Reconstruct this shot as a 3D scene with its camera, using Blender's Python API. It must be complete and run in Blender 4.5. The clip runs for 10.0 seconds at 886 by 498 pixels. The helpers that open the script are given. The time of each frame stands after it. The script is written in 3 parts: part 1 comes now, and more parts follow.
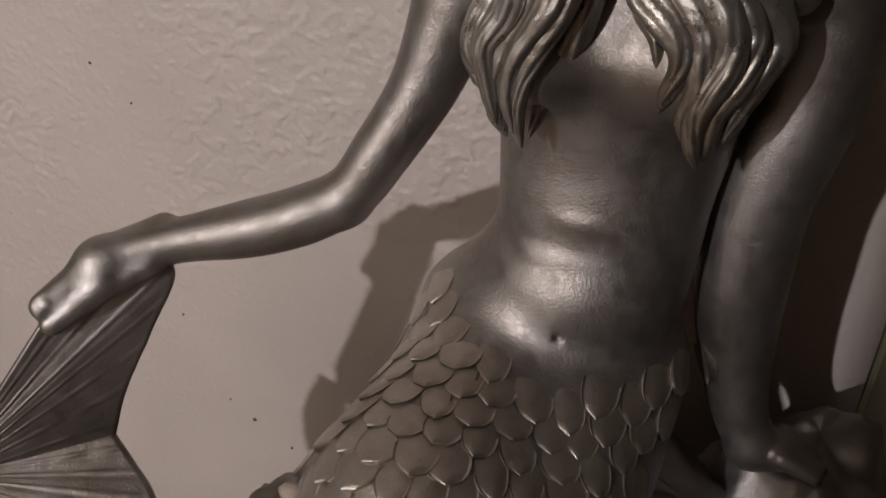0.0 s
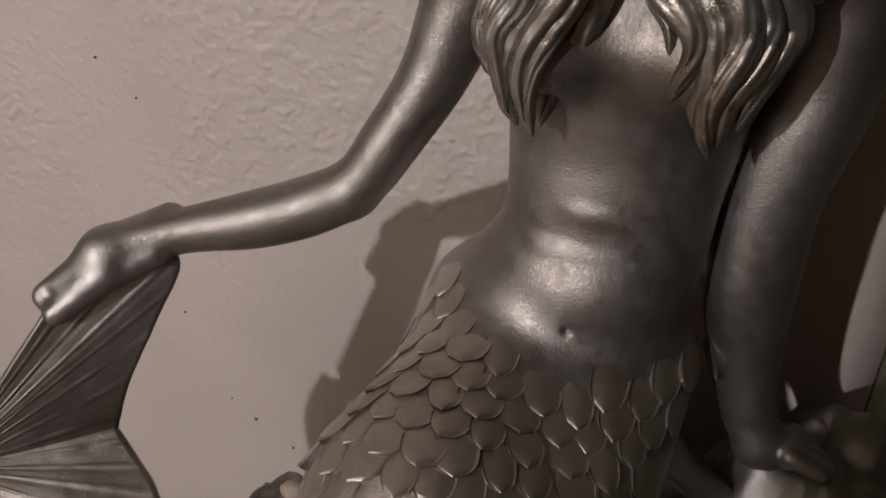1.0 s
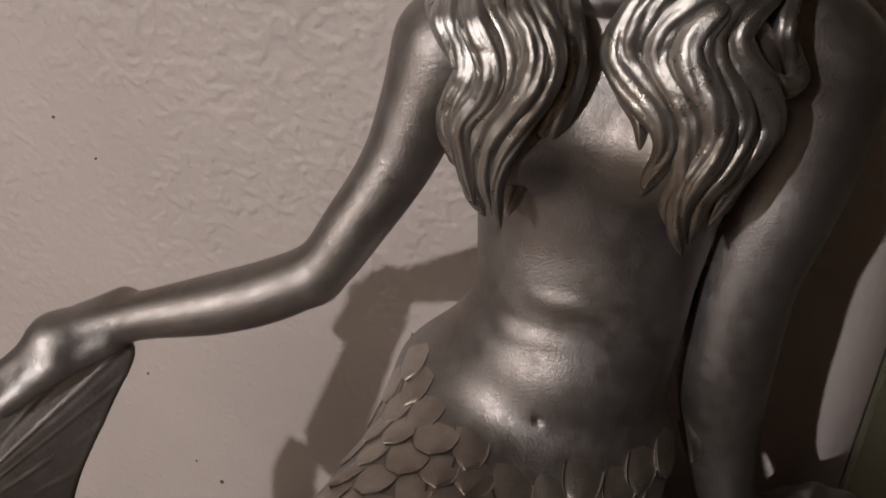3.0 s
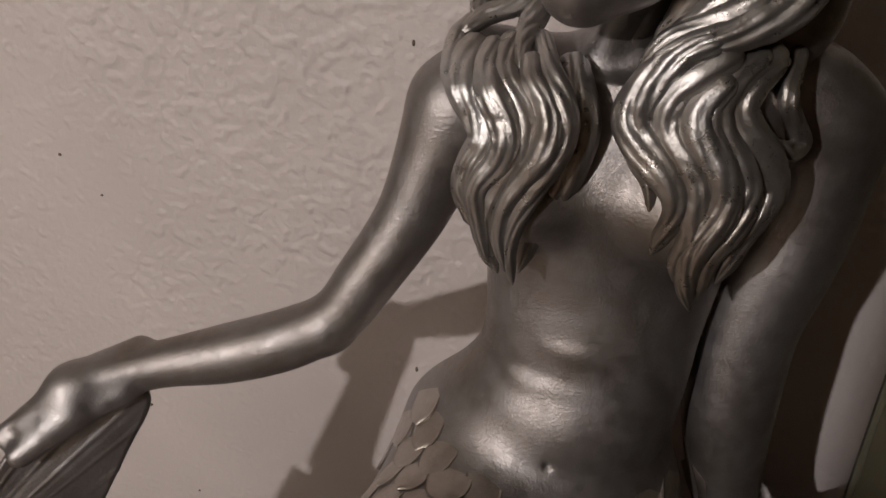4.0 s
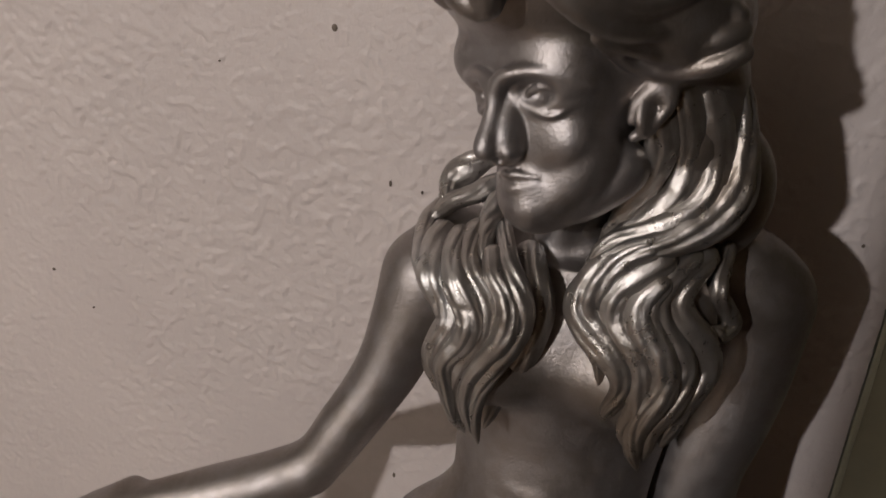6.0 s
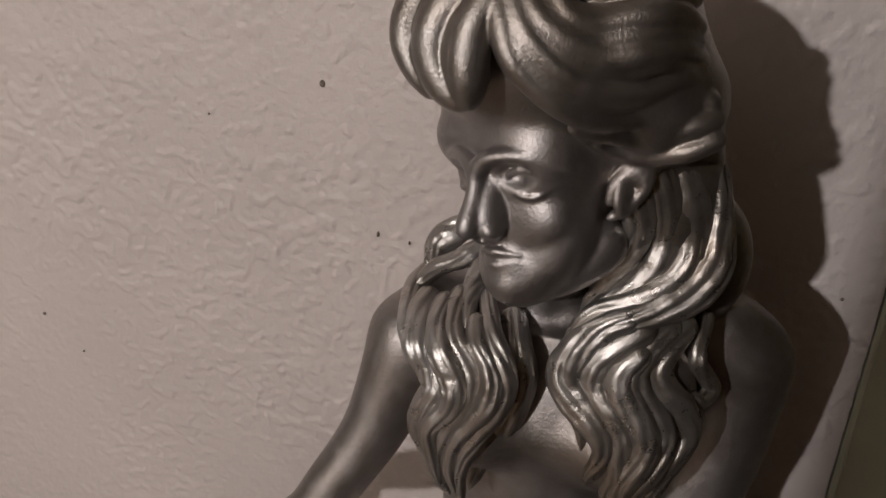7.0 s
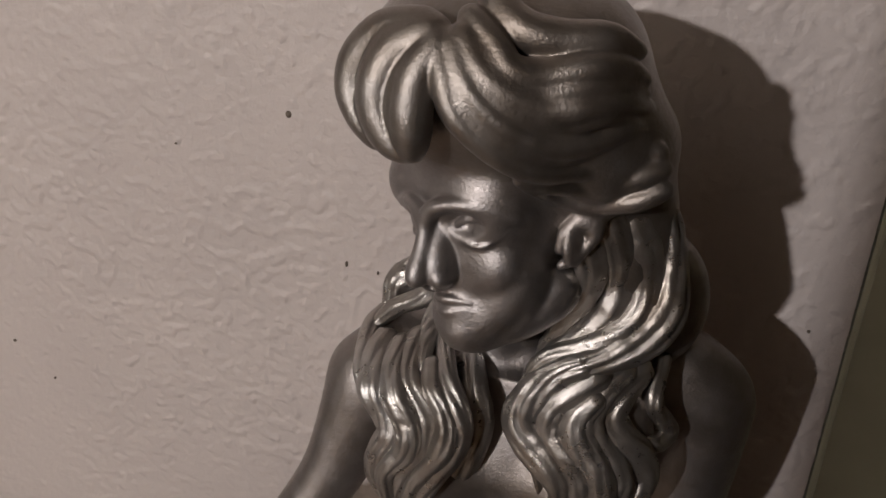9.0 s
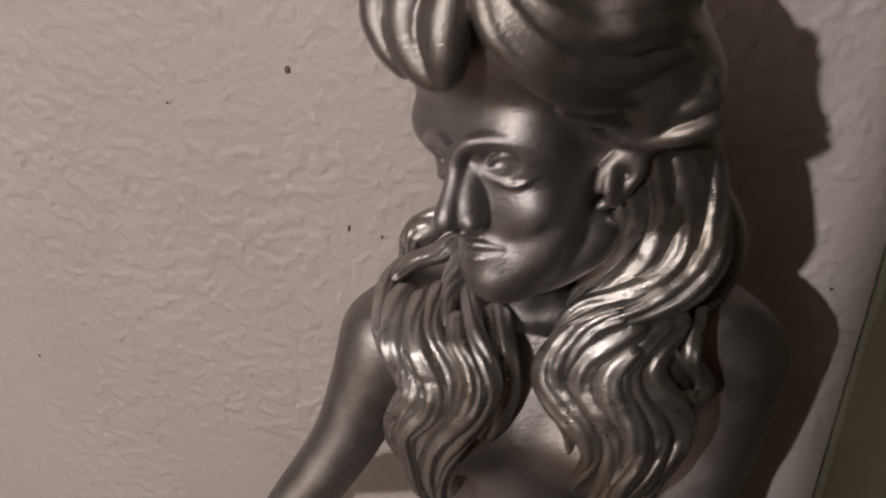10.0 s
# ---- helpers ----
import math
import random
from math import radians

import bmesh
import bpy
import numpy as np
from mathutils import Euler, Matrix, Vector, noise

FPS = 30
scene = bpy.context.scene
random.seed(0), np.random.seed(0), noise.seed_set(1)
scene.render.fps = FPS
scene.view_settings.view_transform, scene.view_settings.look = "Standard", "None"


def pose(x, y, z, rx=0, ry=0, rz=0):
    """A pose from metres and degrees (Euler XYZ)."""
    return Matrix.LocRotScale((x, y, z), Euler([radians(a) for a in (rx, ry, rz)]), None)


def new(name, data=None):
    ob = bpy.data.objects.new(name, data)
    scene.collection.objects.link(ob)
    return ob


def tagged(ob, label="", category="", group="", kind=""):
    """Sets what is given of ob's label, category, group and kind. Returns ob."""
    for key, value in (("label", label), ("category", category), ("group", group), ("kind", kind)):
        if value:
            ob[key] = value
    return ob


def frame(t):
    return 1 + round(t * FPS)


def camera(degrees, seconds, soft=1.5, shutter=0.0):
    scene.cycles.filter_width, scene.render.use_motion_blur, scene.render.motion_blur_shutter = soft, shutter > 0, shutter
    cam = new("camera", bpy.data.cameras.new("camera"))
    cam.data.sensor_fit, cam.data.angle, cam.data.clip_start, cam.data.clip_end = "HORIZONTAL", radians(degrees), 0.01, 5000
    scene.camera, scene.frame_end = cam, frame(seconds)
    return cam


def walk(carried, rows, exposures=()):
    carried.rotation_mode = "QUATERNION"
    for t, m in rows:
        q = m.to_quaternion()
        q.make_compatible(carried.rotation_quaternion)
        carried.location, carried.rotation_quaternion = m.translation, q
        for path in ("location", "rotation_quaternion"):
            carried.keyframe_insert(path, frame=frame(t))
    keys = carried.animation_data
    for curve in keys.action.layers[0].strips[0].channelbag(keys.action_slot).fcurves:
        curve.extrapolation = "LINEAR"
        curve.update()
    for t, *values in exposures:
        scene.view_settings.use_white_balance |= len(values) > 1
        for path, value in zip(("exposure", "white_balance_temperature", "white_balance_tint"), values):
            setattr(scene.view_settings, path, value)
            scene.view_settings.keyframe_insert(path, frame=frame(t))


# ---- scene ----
cam = camera(56.3, 10.0, soft=1.5, shutter=0.5)
METRES, EYE, TILT, LEAN, TURN = 0.25, 0.66, -31.7, 0.0, 19.8
ROWS = [
    (0.0, 0.0, 0.0, 0.0, 0.0, 0.0, -0.0),
    (0.5, 0.0069, -0.0063, -0.026, 0.02, -0.06, -0.1),
    (1.0, -0.0153, 0.0138, -0.0307, -0.02, 0.55, -0.44),
    (1.5, -0.015, 0.0496, -0.0175, -0.42, 1.17, -0.52),
    (2.0, 0.0041, 0.0806, -0.0155, -0.08, 0.75, -0.34),
    (2.5, 0.0121, 0.0891, 0.0318, -0.87, 1.54, -0.27),
    (4.0, -0.0415, 0.0246, 0.1586, -2.47, 2.79, 0.23),
    (4.5, -0.0704, -0.0213, 0.1544, -2.52, 3.17, -0.08),
    (5.0, -0.0527, -0.0657, 0.2052, -2.98, 3.69, 0.05),
    (5.5, -0.0417, -0.1027, 0.2988, -3.06, 4.63, 0.43),
    (6.0, -0.0284, -0.1338, 0.3722, -3.69, 5.4, 0.34),
    (7.5, -0.0058, -0.1725, 0.4874, -4.26, 6.28, 0.7),
    (8.0, 0.0173, -0.1625, 0.4968, -4.16, 6.27, 0.62),
    (8.5, 0.0406, -0.1658, 0.5192, -4.31, 6.46, 0.74),
    (9.0, 0.0512, -0.1741, 0.5303, -4.51, 6.48, 0.8),
    (9.5, 0.0576, -0.1588, 0.5096, -5.32, 6.53, 1.19),
    (10.0, -0.02, -0.079, 0.4754, -6.16, 5.73, 1.64),
]
walk(cam, [(t, pose(0, 0, EYE, 0, 0, TURN) @ pose(0, 0, 0, TILT, LEAN, 0) @ pose(METRES * x, METRES * y, METRES * z, 90 + pitch, roll, yaw)) for t, x, y, z, yaw, pitch, roll in ROWS])

# ---------------------------------------------------------------- light and air
WALL_Y = 0.476
world = bpy.data.worlds.new("room_air")
scene.world = world
world.use_nodes = True
world.node_tree.nodes["Background"].inputs[0].default_value = (1.0, 0.93, 0.62, 1)
world.node_tree.nodes["Background"].inputs[1].default_value = 0.03


def lamp(name, place, watts, radius, colour):
    data = bpy.data.lights.new(name, "POINT")
    data.energy, data.shadow_soft_size, data.color = watts, radius, colour
    ob = new(name, data)
    ob.location = place
    return ob


lamp("room_lamp_light", (-0.95, -1.94, 1.42), 114.0, 0.030, (1.0, 0.94, 0.935))


# ---------------------------------------------------------------- materials
def material(name):
    m = bpy.data.materials.new(name)
    m.use_nodes = True
    nt = m.node_tree
    return m, nt, nt.nodes["Principled BSDF"]


def node(nt, kind, **sets):
    n = nt.nodes.new(kind)
    for k, v in sets.items():
        n.inputs[k].default_value = v
    return n


def ramp(nt, src, stops):
    n = nt.nodes.new("ShaderNodeValToRGB")
    els = n.color_ramp.elements
    while len(els) < len(stops):
        els.new(0.5)
    for e, (p, c) in zip(els, stops):
        e.position = p
        e.color = (c, c, c, 1) if isinstance(c, (int, float)) else (*c, 1)
    nt.links.new(src, n.inputs[0])
    return n


def bumped(nt, bsdf, src, strength, distance, before=None):
    b = node(nt, "ShaderNodeBump", Strength=strength, Distance=distance)
    nt.links.new(src, b.inputs["Height"])
    if before is not None:
        nt.links.new(before.outputs[0], b.inputs["Normal"])
    nt.links.new(b.outputs[0], bsdf.inputs["Normal"])
    return b


def stucco(name, light, dark):
    m, nt, bsdf = material(name)
    co = nt.nodes.new("ShaderNodeTexCoord")
    soft = node(nt, "ShaderNodeTexNoise", Scale=7.0, Detail=4.0)
    nt.links.new(co.outputs["Object"], soft.inputs["Vector"])
    col = ramp(nt, soft.outputs[0], [(0.3, dark), (0.7, light)])
    specks = node(nt, "ShaderNodeTexVoronoi", Scale=55.0)
    nt.links.new(co.outputs["Object"], specks.inputs["Vector"])
    dots = ramp(nt, specks.outputs["Distance"], [(0.04, 0.55), (0.10, 1.0)])
    some = ramp(nt, specks.outputs["Color"], [(0.80, 1.0), (0.84, 0.0)])
    keep = nt.nodes.new("ShaderNodeMix")
    keep.data_type = "FLOAT"
    nt.links.new(some.outputs[0], keep.inputs[0])
    nt.links.new(dots.outputs[0], keep.inputs[2])
    keep.inputs[3].default_value = 1.0
    mul = nt.nodes.new("ShaderNodeMix")
    mul.data_type, mul.blend_type = "RGBA", "MULTIPLY"
    mul.inputs[0].default_value = 1.0
    nt.links.new(col.outputs[0], mul.inputs[6])
    nt.links.new(keep.outputs[0], mul.inputs[7])
    nt.links.new(mul.outputs[2], bsdf.inputs["Base Color"])
    bsdf.inputs["Roughness"].default_value = 0.42
    bsdf.inputs["Specular IOR Level"].default_value = 0.35
    grain = node(nt, "ShaderNodeTexNoise", Scale=230.0, Detail=5.0, Roughness=0.6)
    nt.links.new(co.outputs["Object"], grain.inputs["Vector"])
    bumped(nt, bsdf, grain.outputs[0], 0.5, 0.002)
    return m


def pewter(name, worn, usual, bright, low, high):
    """Metallic paint on a rough cast: dull flanks, a tight gloss on top, a fine grain."""
    m, nt, bsdf = material(name)
    co = nt.nodes.new("ShaderNodeTexCoord")
    big = node(nt, "ShaderNodeTexNoise", Scale=14.0, Detail=6.0, Roughness=0.62)
    fine = node(nt, "ShaderNodeTexNoise", Scale=760.0, Detail=4.0, Roughness=0.7)
    rub = node(nt, "ShaderNodeTexNoise", Scale=130.0, Detail=6.0, Roughness=0.65)
    lumps = node(nt, "ShaderNodeTexNoise", Scale=95.0, Detail=3.0, Roughness=0.55)
    for n in (big, fine, rub, lumps):
        nt.links.new(co.outputs["Object"], n.inputs["Vector"])
    col = ramp(nt, big.outputs[0], [(0.34, worn), (0.50, usual), (0.66, bright)])
    nt.links.new(col.outputs[0], bsdf.inputs["Base Color"])
    bsdf.inputs["Metallic"].default_value = 0.88
    rough = ramp(nt, rub.outputs[0], [(0.34, low), (0.66, high)])
    nt.links.new(rough.outputs[0], bsdf.inputs["Roughness"])
    bsdf.inputs["Coat Weight"].default_value = 0.25
    gloss = ramp(nt, rub.outputs[0], [(0.36, 0.20), (0.62, 0.34)])
    nt.links.new(gloss.outputs[0], bsdf.inputs["Coat Roughness"])
    first = bumped(nt, bsdf, lumps.outputs[0], 0.03, 0.003)
    last = bumped(nt, bsdf, fine.outputs[0], 0.30, 0.0009, first)
    nt.links.new(last.outputs[0], bsdf.inputs["Coat Normal"])
    return m


def plain(name, colour, rough, scale=40.0):
    m, nt, bsdf = material(name)
    co = nt.nodes.new("ShaderNodeTexCoord")
    n = node(nt, "ShaderNodeTexNoise", Scale=scale, Detail=5.0)
    nt.links.new(co.outputs["Object"], n.inputs["Vector"])
    c = ramp(nt, n.outputs[0], [(0.3, tuple(v * 0.8 for v in colour)), (0.7, colour)])
    nt.links.new(c.outputs[0], bsdf.inputs["Base Color"])
    bsdf.inputs["Roughness"].default_value = rough
    bumped(nt, bsdf, n.outputs[0], 0.2, 0.002)
    return m


WALL = stucco("painted_stucco", (0.60, 0.535, 0.505), (0.55, 0.49, 0.465))
ROOM = plain("room_paint", (0.47, 0.445, 0.395), 0.7, 6.0)
# tan of the added screens, chosen to bounce warm fill onto statue and wall
BOUNCE = plain("tan_bounce_paint", (0.48, 0.41, 0.31), 0.6, 8.0)
TRIM = plain("trim_paint", (0.52, 0.515, 0.40), 0.45, 18.0)
FLOOR = plain("floor_boards", (0.17, 0.11, 0.07), 0.5, 9.0)
PEWTER = pewter("aged_pewter_paint", (0.22, 0.19, 0.165), (0.29, 0.263, 0.25), (0.36, 0.34, 0.335), 0.34, 0.54)
CAP = pewter("dull_brown_pewter_paint", (0.20, 0.165, 0.135), (0.27, 0.243, 0.22), (0.36, 0.34, 0.325), 0.33, 0.46)
LAP = pewter("brown_scale_paint", (0.29, 0.24, 0.20), (0.42, 0.37, 0.325), (0.53, 0.49, 0.46), 0.34, 0.50)
PATINA = pewter("brown_pewter_paint", (0.28, 0.24, 0.20), (0.42, 0.395, 0.37), (0.60, 0.59, 0.58), 0.25, 0.42)
SHELL = plain("pale_shell", (0.46, 0.38, 0.31), 0.5, 60.0)
GRIME = plain("dark_chip", (0.19, 0.155, 0.125), 0.8, 200.0)


# ---------------------------------------------------------------- mesh helpers
def mesh_object(name, verts, faces, mat, smooth=True):
    me = bpy.data.meshes.new(name)
    me.from_pydata([tuple(v) for v in verts], [], [tuple(f) for f in faces])
    me.materials.append(mat)
    if smooth:
        me.polygons.foreach_set("use_smooth", [True] * len(me.polygons))
    me.update()
    return new(name, me)


def box(name, lo, hi, mat, bevel=0.0):
    bm = bmesh.new()
    bmesh.ops.create_cube(bm, size=1.0)
    for v in bm.verts:
        v.co = Vector([(a + b) / 2 + c * (b - a) for a, b, c in zip(lo, hi, v.co)])
    if bevel:
        bmesh.ops.bevel(bm, geom=bm.edges[:], offset=bevel, segments=3, affect="EDGES")
    me = bpy.data.meshes.new(name)
    bm.to_mesh(me)
    bm.free()
    me.materials.append(mat)
    return new(name, me)


# ---------------------------------------------------------------- the room
TRIM_X = 0.1175


def stucco_wall():
    """A thick wall whose room face carries the trowelled relief."""
    nx, nz, x0, x1, z0, z1 = 640, 800, -0.86, TRIM_X, -0.25, 0.98
    xs, zs = np.linspace(x0, x1, nx), np.linspace(z0, z1, nz)
    verts = []
    for z in zs:
        for x in xs:
            wx, wz = x + 0.006 * noise.noise(Vector((x * 40, z * 40, 3.0))), z + 0.006 * noise.noise(Vector((x * 40, z * 40, 7.0)))
            a = noise.noise(Vector((wx * 84 + wz * 44, wz * 104 - wx * 40, 1.3)))
            b = noise.noise(Vector((wx * 205 + 9, wz * 205, 4.1)))
            c = noise.noise(Vector((x * 9, z * 9, 8.7)))
            fine = noise.noise(Vector((x * 330, z * 330, 2.2)))
            rough = min(1.0, max(0.16, (z - 0.27 - 0.25 * (x + 0.3) + 0.10 * c) / 0.14))
            t = min(1.0, max(0.0, (a + 0.45 * b + 0.3 * c) / 0.34))
            pad = t * t * (3 - 2 * t)
            verts.append((x, WALL_Y - 0.0009 * rough * (0.8 + 0.5 * c) * (pad + 0.35 * max(0.0, b)) - 0.0003 * b - 0.00022 * fine, z))
    faces = [(j * nx + i, j * nx + i + 1, (j + 1) * nx + i + 1, (j + 1) * nx + i) for j in range(nz - 1) for i in range(nx - 1)]
    return mesh_object("wall_north", verts, faces, WALL)


wall = tagged(stucco_wall(), "pinkish beige painted wall with trowelled stucco relief", "wall", kind="structure")
back = box("wall_core", (-2.0, WALL_Y + 0.002, -0.25), (0.118, WALL_Y + 0.12, 2.4), ROOM)
tagged(back, "plain thick core of the stuccoed wall", "wall", kind="structure")
tagged(box("wall_north_left", (-2.0, WALL_Y - 0.001, -0.25), (-0.858, WALL_Y + 0.0015, 2.4), WALL), "plain beige stretch of the wall", "wall", kind="structure")
tagged(box("wall_north_upper", (-0.858, WALL_Y - 0.001, 0.979), (TRIM_X, WALL_Y + 0.0015, 2.4), WALL), "plain beige upper stretch of the wall", "wall", kind="structure")
tagged(box("trim", (TRIM_X + 0.0012, WALL_Y - 0.0035, -0.25), (0.42, WALL_Y + 0.12, 2.4), TRIM, 0.003), "greenish grey painted upright trim board beside the wall", "trim", kind="structure")
tagged(box("wall_north_right", (0.42, WALL_Y, -0.25), (1.6, WALL_Y + 0.12, 2.4), ROOM), "plain painted wall past the trim", "wall", kind="structure")
tagged(box("wall_west", (-2.1, -2.6, -0.25), (-2.0, WALL_Y + 0.12, 2.4), ROOM), "plain painted room wall", "wall", kind="structure")
tagged(box("wall_east", (1.6, -2.6, -0.25), (1.7, WALL_Y + 0.12, 2.4), ROOM), "plain painted room wall", "wall", kind="structure")
tagged(box("wall_south", (-2.1, -2.7, -0.25), (1.7, -2.6, 2.4), ROOM), "plain painted room wall", "wall", kind="structure")
# unseen screens, added: the east edge cuts the lamp's light off the trim side
tagged(box("light_screen_east", (-0.301, -0.55, -0.25), (1.6, -0.45, 2.4), BOUNCE, 0.004), "unseen tan screen added beside a gap for the lamp's light", "wall", kind="structure")
tagged(box("light_screen_west", (-2.0, -0.55, -0.25), (-1.15, -0.45, 2.4), BOUNCE, 0.004), "unseen tan screen added beside a gap for the lamp's light", "wall", kind="structure")
tagged(box("light_screen_top", (-1.15, -0.55, 2.05), (-0.301, -0.45, 2.4), BOUNCE), "unseen tan screen added over the gap for the lamp's light", "wall", kind="structure")
tagged(box("ceiling", (-2.1, -2.7, 2.4), (1.7, WALL_Y + 0.12, 2.5), ROOM), "plain painted ceiling", "ceiling", kind="structure")
tagged(box("floor", (-2.1, -2.7, -0.35), (1.7, WALL_Y + 0.12, -0.25), FLOOR), "brown wooden floor", "floor", kind="structure")


# ---------------------------------------------------------------- the statue
STEP = 0.0016
LOW, HIGH = np.array((-0.335, 0.17, 0.17)), np.array((0.115, 0.445, 0.775))
COUNT = np.ceil((HIGH - LOW) / STEP).astype(int) + 1
FIELD = np.full(COUNT, 0.05, dtype=np.float32)


def region(lo, hi, pad):
    a = np.clip(np.floor((np.array(lo) - pad - LOW) / STEP).astype(int), 0, COUNT)
    b = np.clip(np.ceil((np.array(hi) + pad - LOW) / STEP).astype(int) + 1, 0, COUNT)
    sl = tuple(slice(i, j) for i, j in zip(a, b))
    ax = [(LOW[k] + STEP * np.arange(a[k], b[k])).astype(np.float32) for k in range(3)]
    return sl, ax[0][:, None, None], ax[1][None, :, None], ax[2][None, None, :]


def blend(sl, d, k):
    old = FIELD[sl]
    h = np.clip(0.5 + 0.5 * (old - d) / k, 0, 1)
    FIELD[sl] = old + (d - old) * h - k * h * (1 - h)


def carve(sl, d, k):
    old = FIELD[sl]
    h = np.clip(0.5 - 0.5 * (old + d) / k, 0, 1)
    FIELD[sl] = old + (-d - old) * h + k * h * (1 - h)


def cone(a, b, ra, rb, k=0.008, cut=False):
    """A round limb from a to b, its radius going from ra to rb."""
    a, b = np.array(a, float), np.array(b, float)
    r = max(ra, rb)
    sl, X, Y, Z = region(np.minimum(a, b) - r, np.maximum(a, b) + r, 0.014)
    ab = b - a
    t = np.clip(((X - a[0]) * ab[0] + (Y - a[1]) * ab[1] + (Z - a[2]) * ab[2]) / max(ab @ ab, 1e-9), 0, 1)
    d = np.sqrt((X - a[0] - t * ab[0]) ** 2 + (Y - a[1] - t * ab[1]) ** 2 + (Z - a[2] - t * ab[2]) ** 2) - (ra + (rb - ra) * t)
    (carve if cut else blend)(sl, d, k)


def egg(c, radii, axes=None, k=0.008, cut=False):
    """An ellipsoid with the given half-sizes along three axes."""
    c = np.array(c, float)
    A = np.eye(3) if axes is None else np.array(axes, float)
    reach = np.sqrt(((A * np.array(radii)[:, None]) ** 2).sum(0))
    sl, X, Y, Z = region(c - reach, c + reach, 0.014)
    q = [((X - c[0]) * A[i][0] + (Y - c[1]) * A[i][1] + (Z - c[2]) * A[i][2]) / radii[i] for i in range(3)]
    n = np.sqrt(q[0] ** 2 + q[1] ** 2 + q[2] ** 2)
    g = np.sqrt(sum((q[i] / radii[i]) ** 2 for i in range(3))) + 1e-9
    d = n * (n - 1) / g
    (carve if cut else blend)(sl, d, k)


def column(rows, k=0.008):
    """An upright trunk: rows of height, middle x, middle y, half width, half depth."""
    R = np.array(rows, float)
    lo = ((R[:, 1] - R[:, 3]).min(), (R[:, 2] - R[:, 4]).min(), R[0, 0])
    hi = ((R[:, 1] + R[:, 3]).max(), (R[:, 2] + R[:, 4]).max(), R[-1, 0])
    sl, X, Y, Z = region(lo, hi, 0.012)
    zz = Z.ravel()
    fine = np.linspace(R[0, 0], R[-1, 0], 200)
    def smooth(col):
        v = np.interp(fine, R[:, 0], R[:, col])
        ker = np.hanning(31)
        v = np.convolve(np.pad(v, 15, "edge"), ker / ker.sum(), "valid")
        return np.interp(zz, fine, v)[None, None, :]
    cx, cy, a, b = (smooth(i) for i in (1, 2, 3, 4))
    n = np.sqrt(((X - cx) / a) ** 2 + ((Y - cy) / b) ** 2)
    g = np.sqrt(((X - cx) / a ** 2) ** 2 + ((Y - cy) / b ** 2) ** 2) + 1e-6
    d = n * (n - 1) / g
    d = np.maximum(d, np.maximum(R[0, 0] - Z, Z - R[-1, 0]))
    blend(sl, d.astype(np.float32), k)


def skin():
    """The surface of the field, as points and quads."""
    inside = FIELD < 0
    cells = np.zeros(COUNT - 1, dtype=np.uint8)
    corner = [(i, j, k) for i in (0, 1) for j in (0, 1) for k in (0, 1)]
    nx, ny, nz = COUNT - 1
    for i, j, k in corner:
        cells += inside[i:i + nx, j:j + ny, k:k + nz]
    act = np.argwhere((cells > 0) & (cells < 8))
    ids = np.full(COUNT - 1, -1, dtype=np.int32)
    ids[tuple(act.T)] = np.arange(len(act))
    total, hits = np.zeros((len(act), 3)), np.zeros(len(act))
    for c in corner:
        for ax in range(3):
            if c[ax]:
                continue
            e = list(c)
            e[ax] = 1
            va = FIELD[tuple((act + c).T)]
            vb = FIELD[tuple((act + e).T)]
            on = (va < 0) != (vb < 0)
            t = np.where(on, va / np.where(on, va - vb, 1), 0)
            p = np.array(c, float)[None, :].repeat(len(act), 0)
            p[:, ax] = t
            total += p * on[:, None]
            hits += on
    pts = LOW + STEP * (act + total / hits[:, None])
    quads = []
    for ax in range(3):
        o = [slice(1, n - 1) for n in COUNT]
        o[ax] = slice(0, COUNT[ax] - 1)
        p = [slice(1, n - 1) for n in COUNT]
        p[ax] = slice(1, COUNT[ax])
        sa, sb = inside[tuple(o)], inside[tuple(p)]
        e = np.argwhere(sa != sb)
        base = e + [0 if i == ax else 1 for i in range(3)]
        u, v = [(1, 2), (2, 0), (0, 1)][ax]
        ring = []
        for du, dv in ((1, 1), (0, 1), (0, 0), (1, 0)):
            q = base.copy()
            q[:, u] -= du
            q[:, v] -= dv
            ring.append(ids[tuple(q.T)])
        f = np.stack(ring, 1)
        flip = ~sa[tuple(e.T)]
        f[flip] = f[flip][:, ::-1]
        quads.append(f)
    q = np.concatenate(quads)
    return pts, q[(q >= 0).all(1)]


PARTS = []          # points, faces and finish of the one statue mesh
COUNTED = [0]


def add(verts, faces, finish=0):
    PARTS.append((np.asarray(verts, float), [tuple(int(i) + COUNTED[0] for i in f) for f in faces], finish))
    COUNTED[0] += len(verts)


def spline(pts, n):
    P = np.array(pts, float)
    P = np.vstack([2 * P[0] - P[1], P, 2 * P[-1] - P[-2]])
    out = []
    segs = len(P) - 3
    for t in np.linspace(0, segs - 1e-6, n):
        i = int(t)
        u = t - i
        a, b, c, d = P[i:i + 4]
        out.append(0.5 * (2 * b + (c - a) * u + (2 * a - 5 * b + 4 * c - d) * u * u + (3 * b - a - 3 * c + d) * u ** 3))
    return np.array(out)


def limb(k, *rows):
    """A limb that bends smoothly through rows of x, y, z and radius."""
    c = spline(rows, 7 * len(rows))
    for a, b in zip(c, c[1:]):
        cone(a[:3], b[:3], a[3], b[3], k)


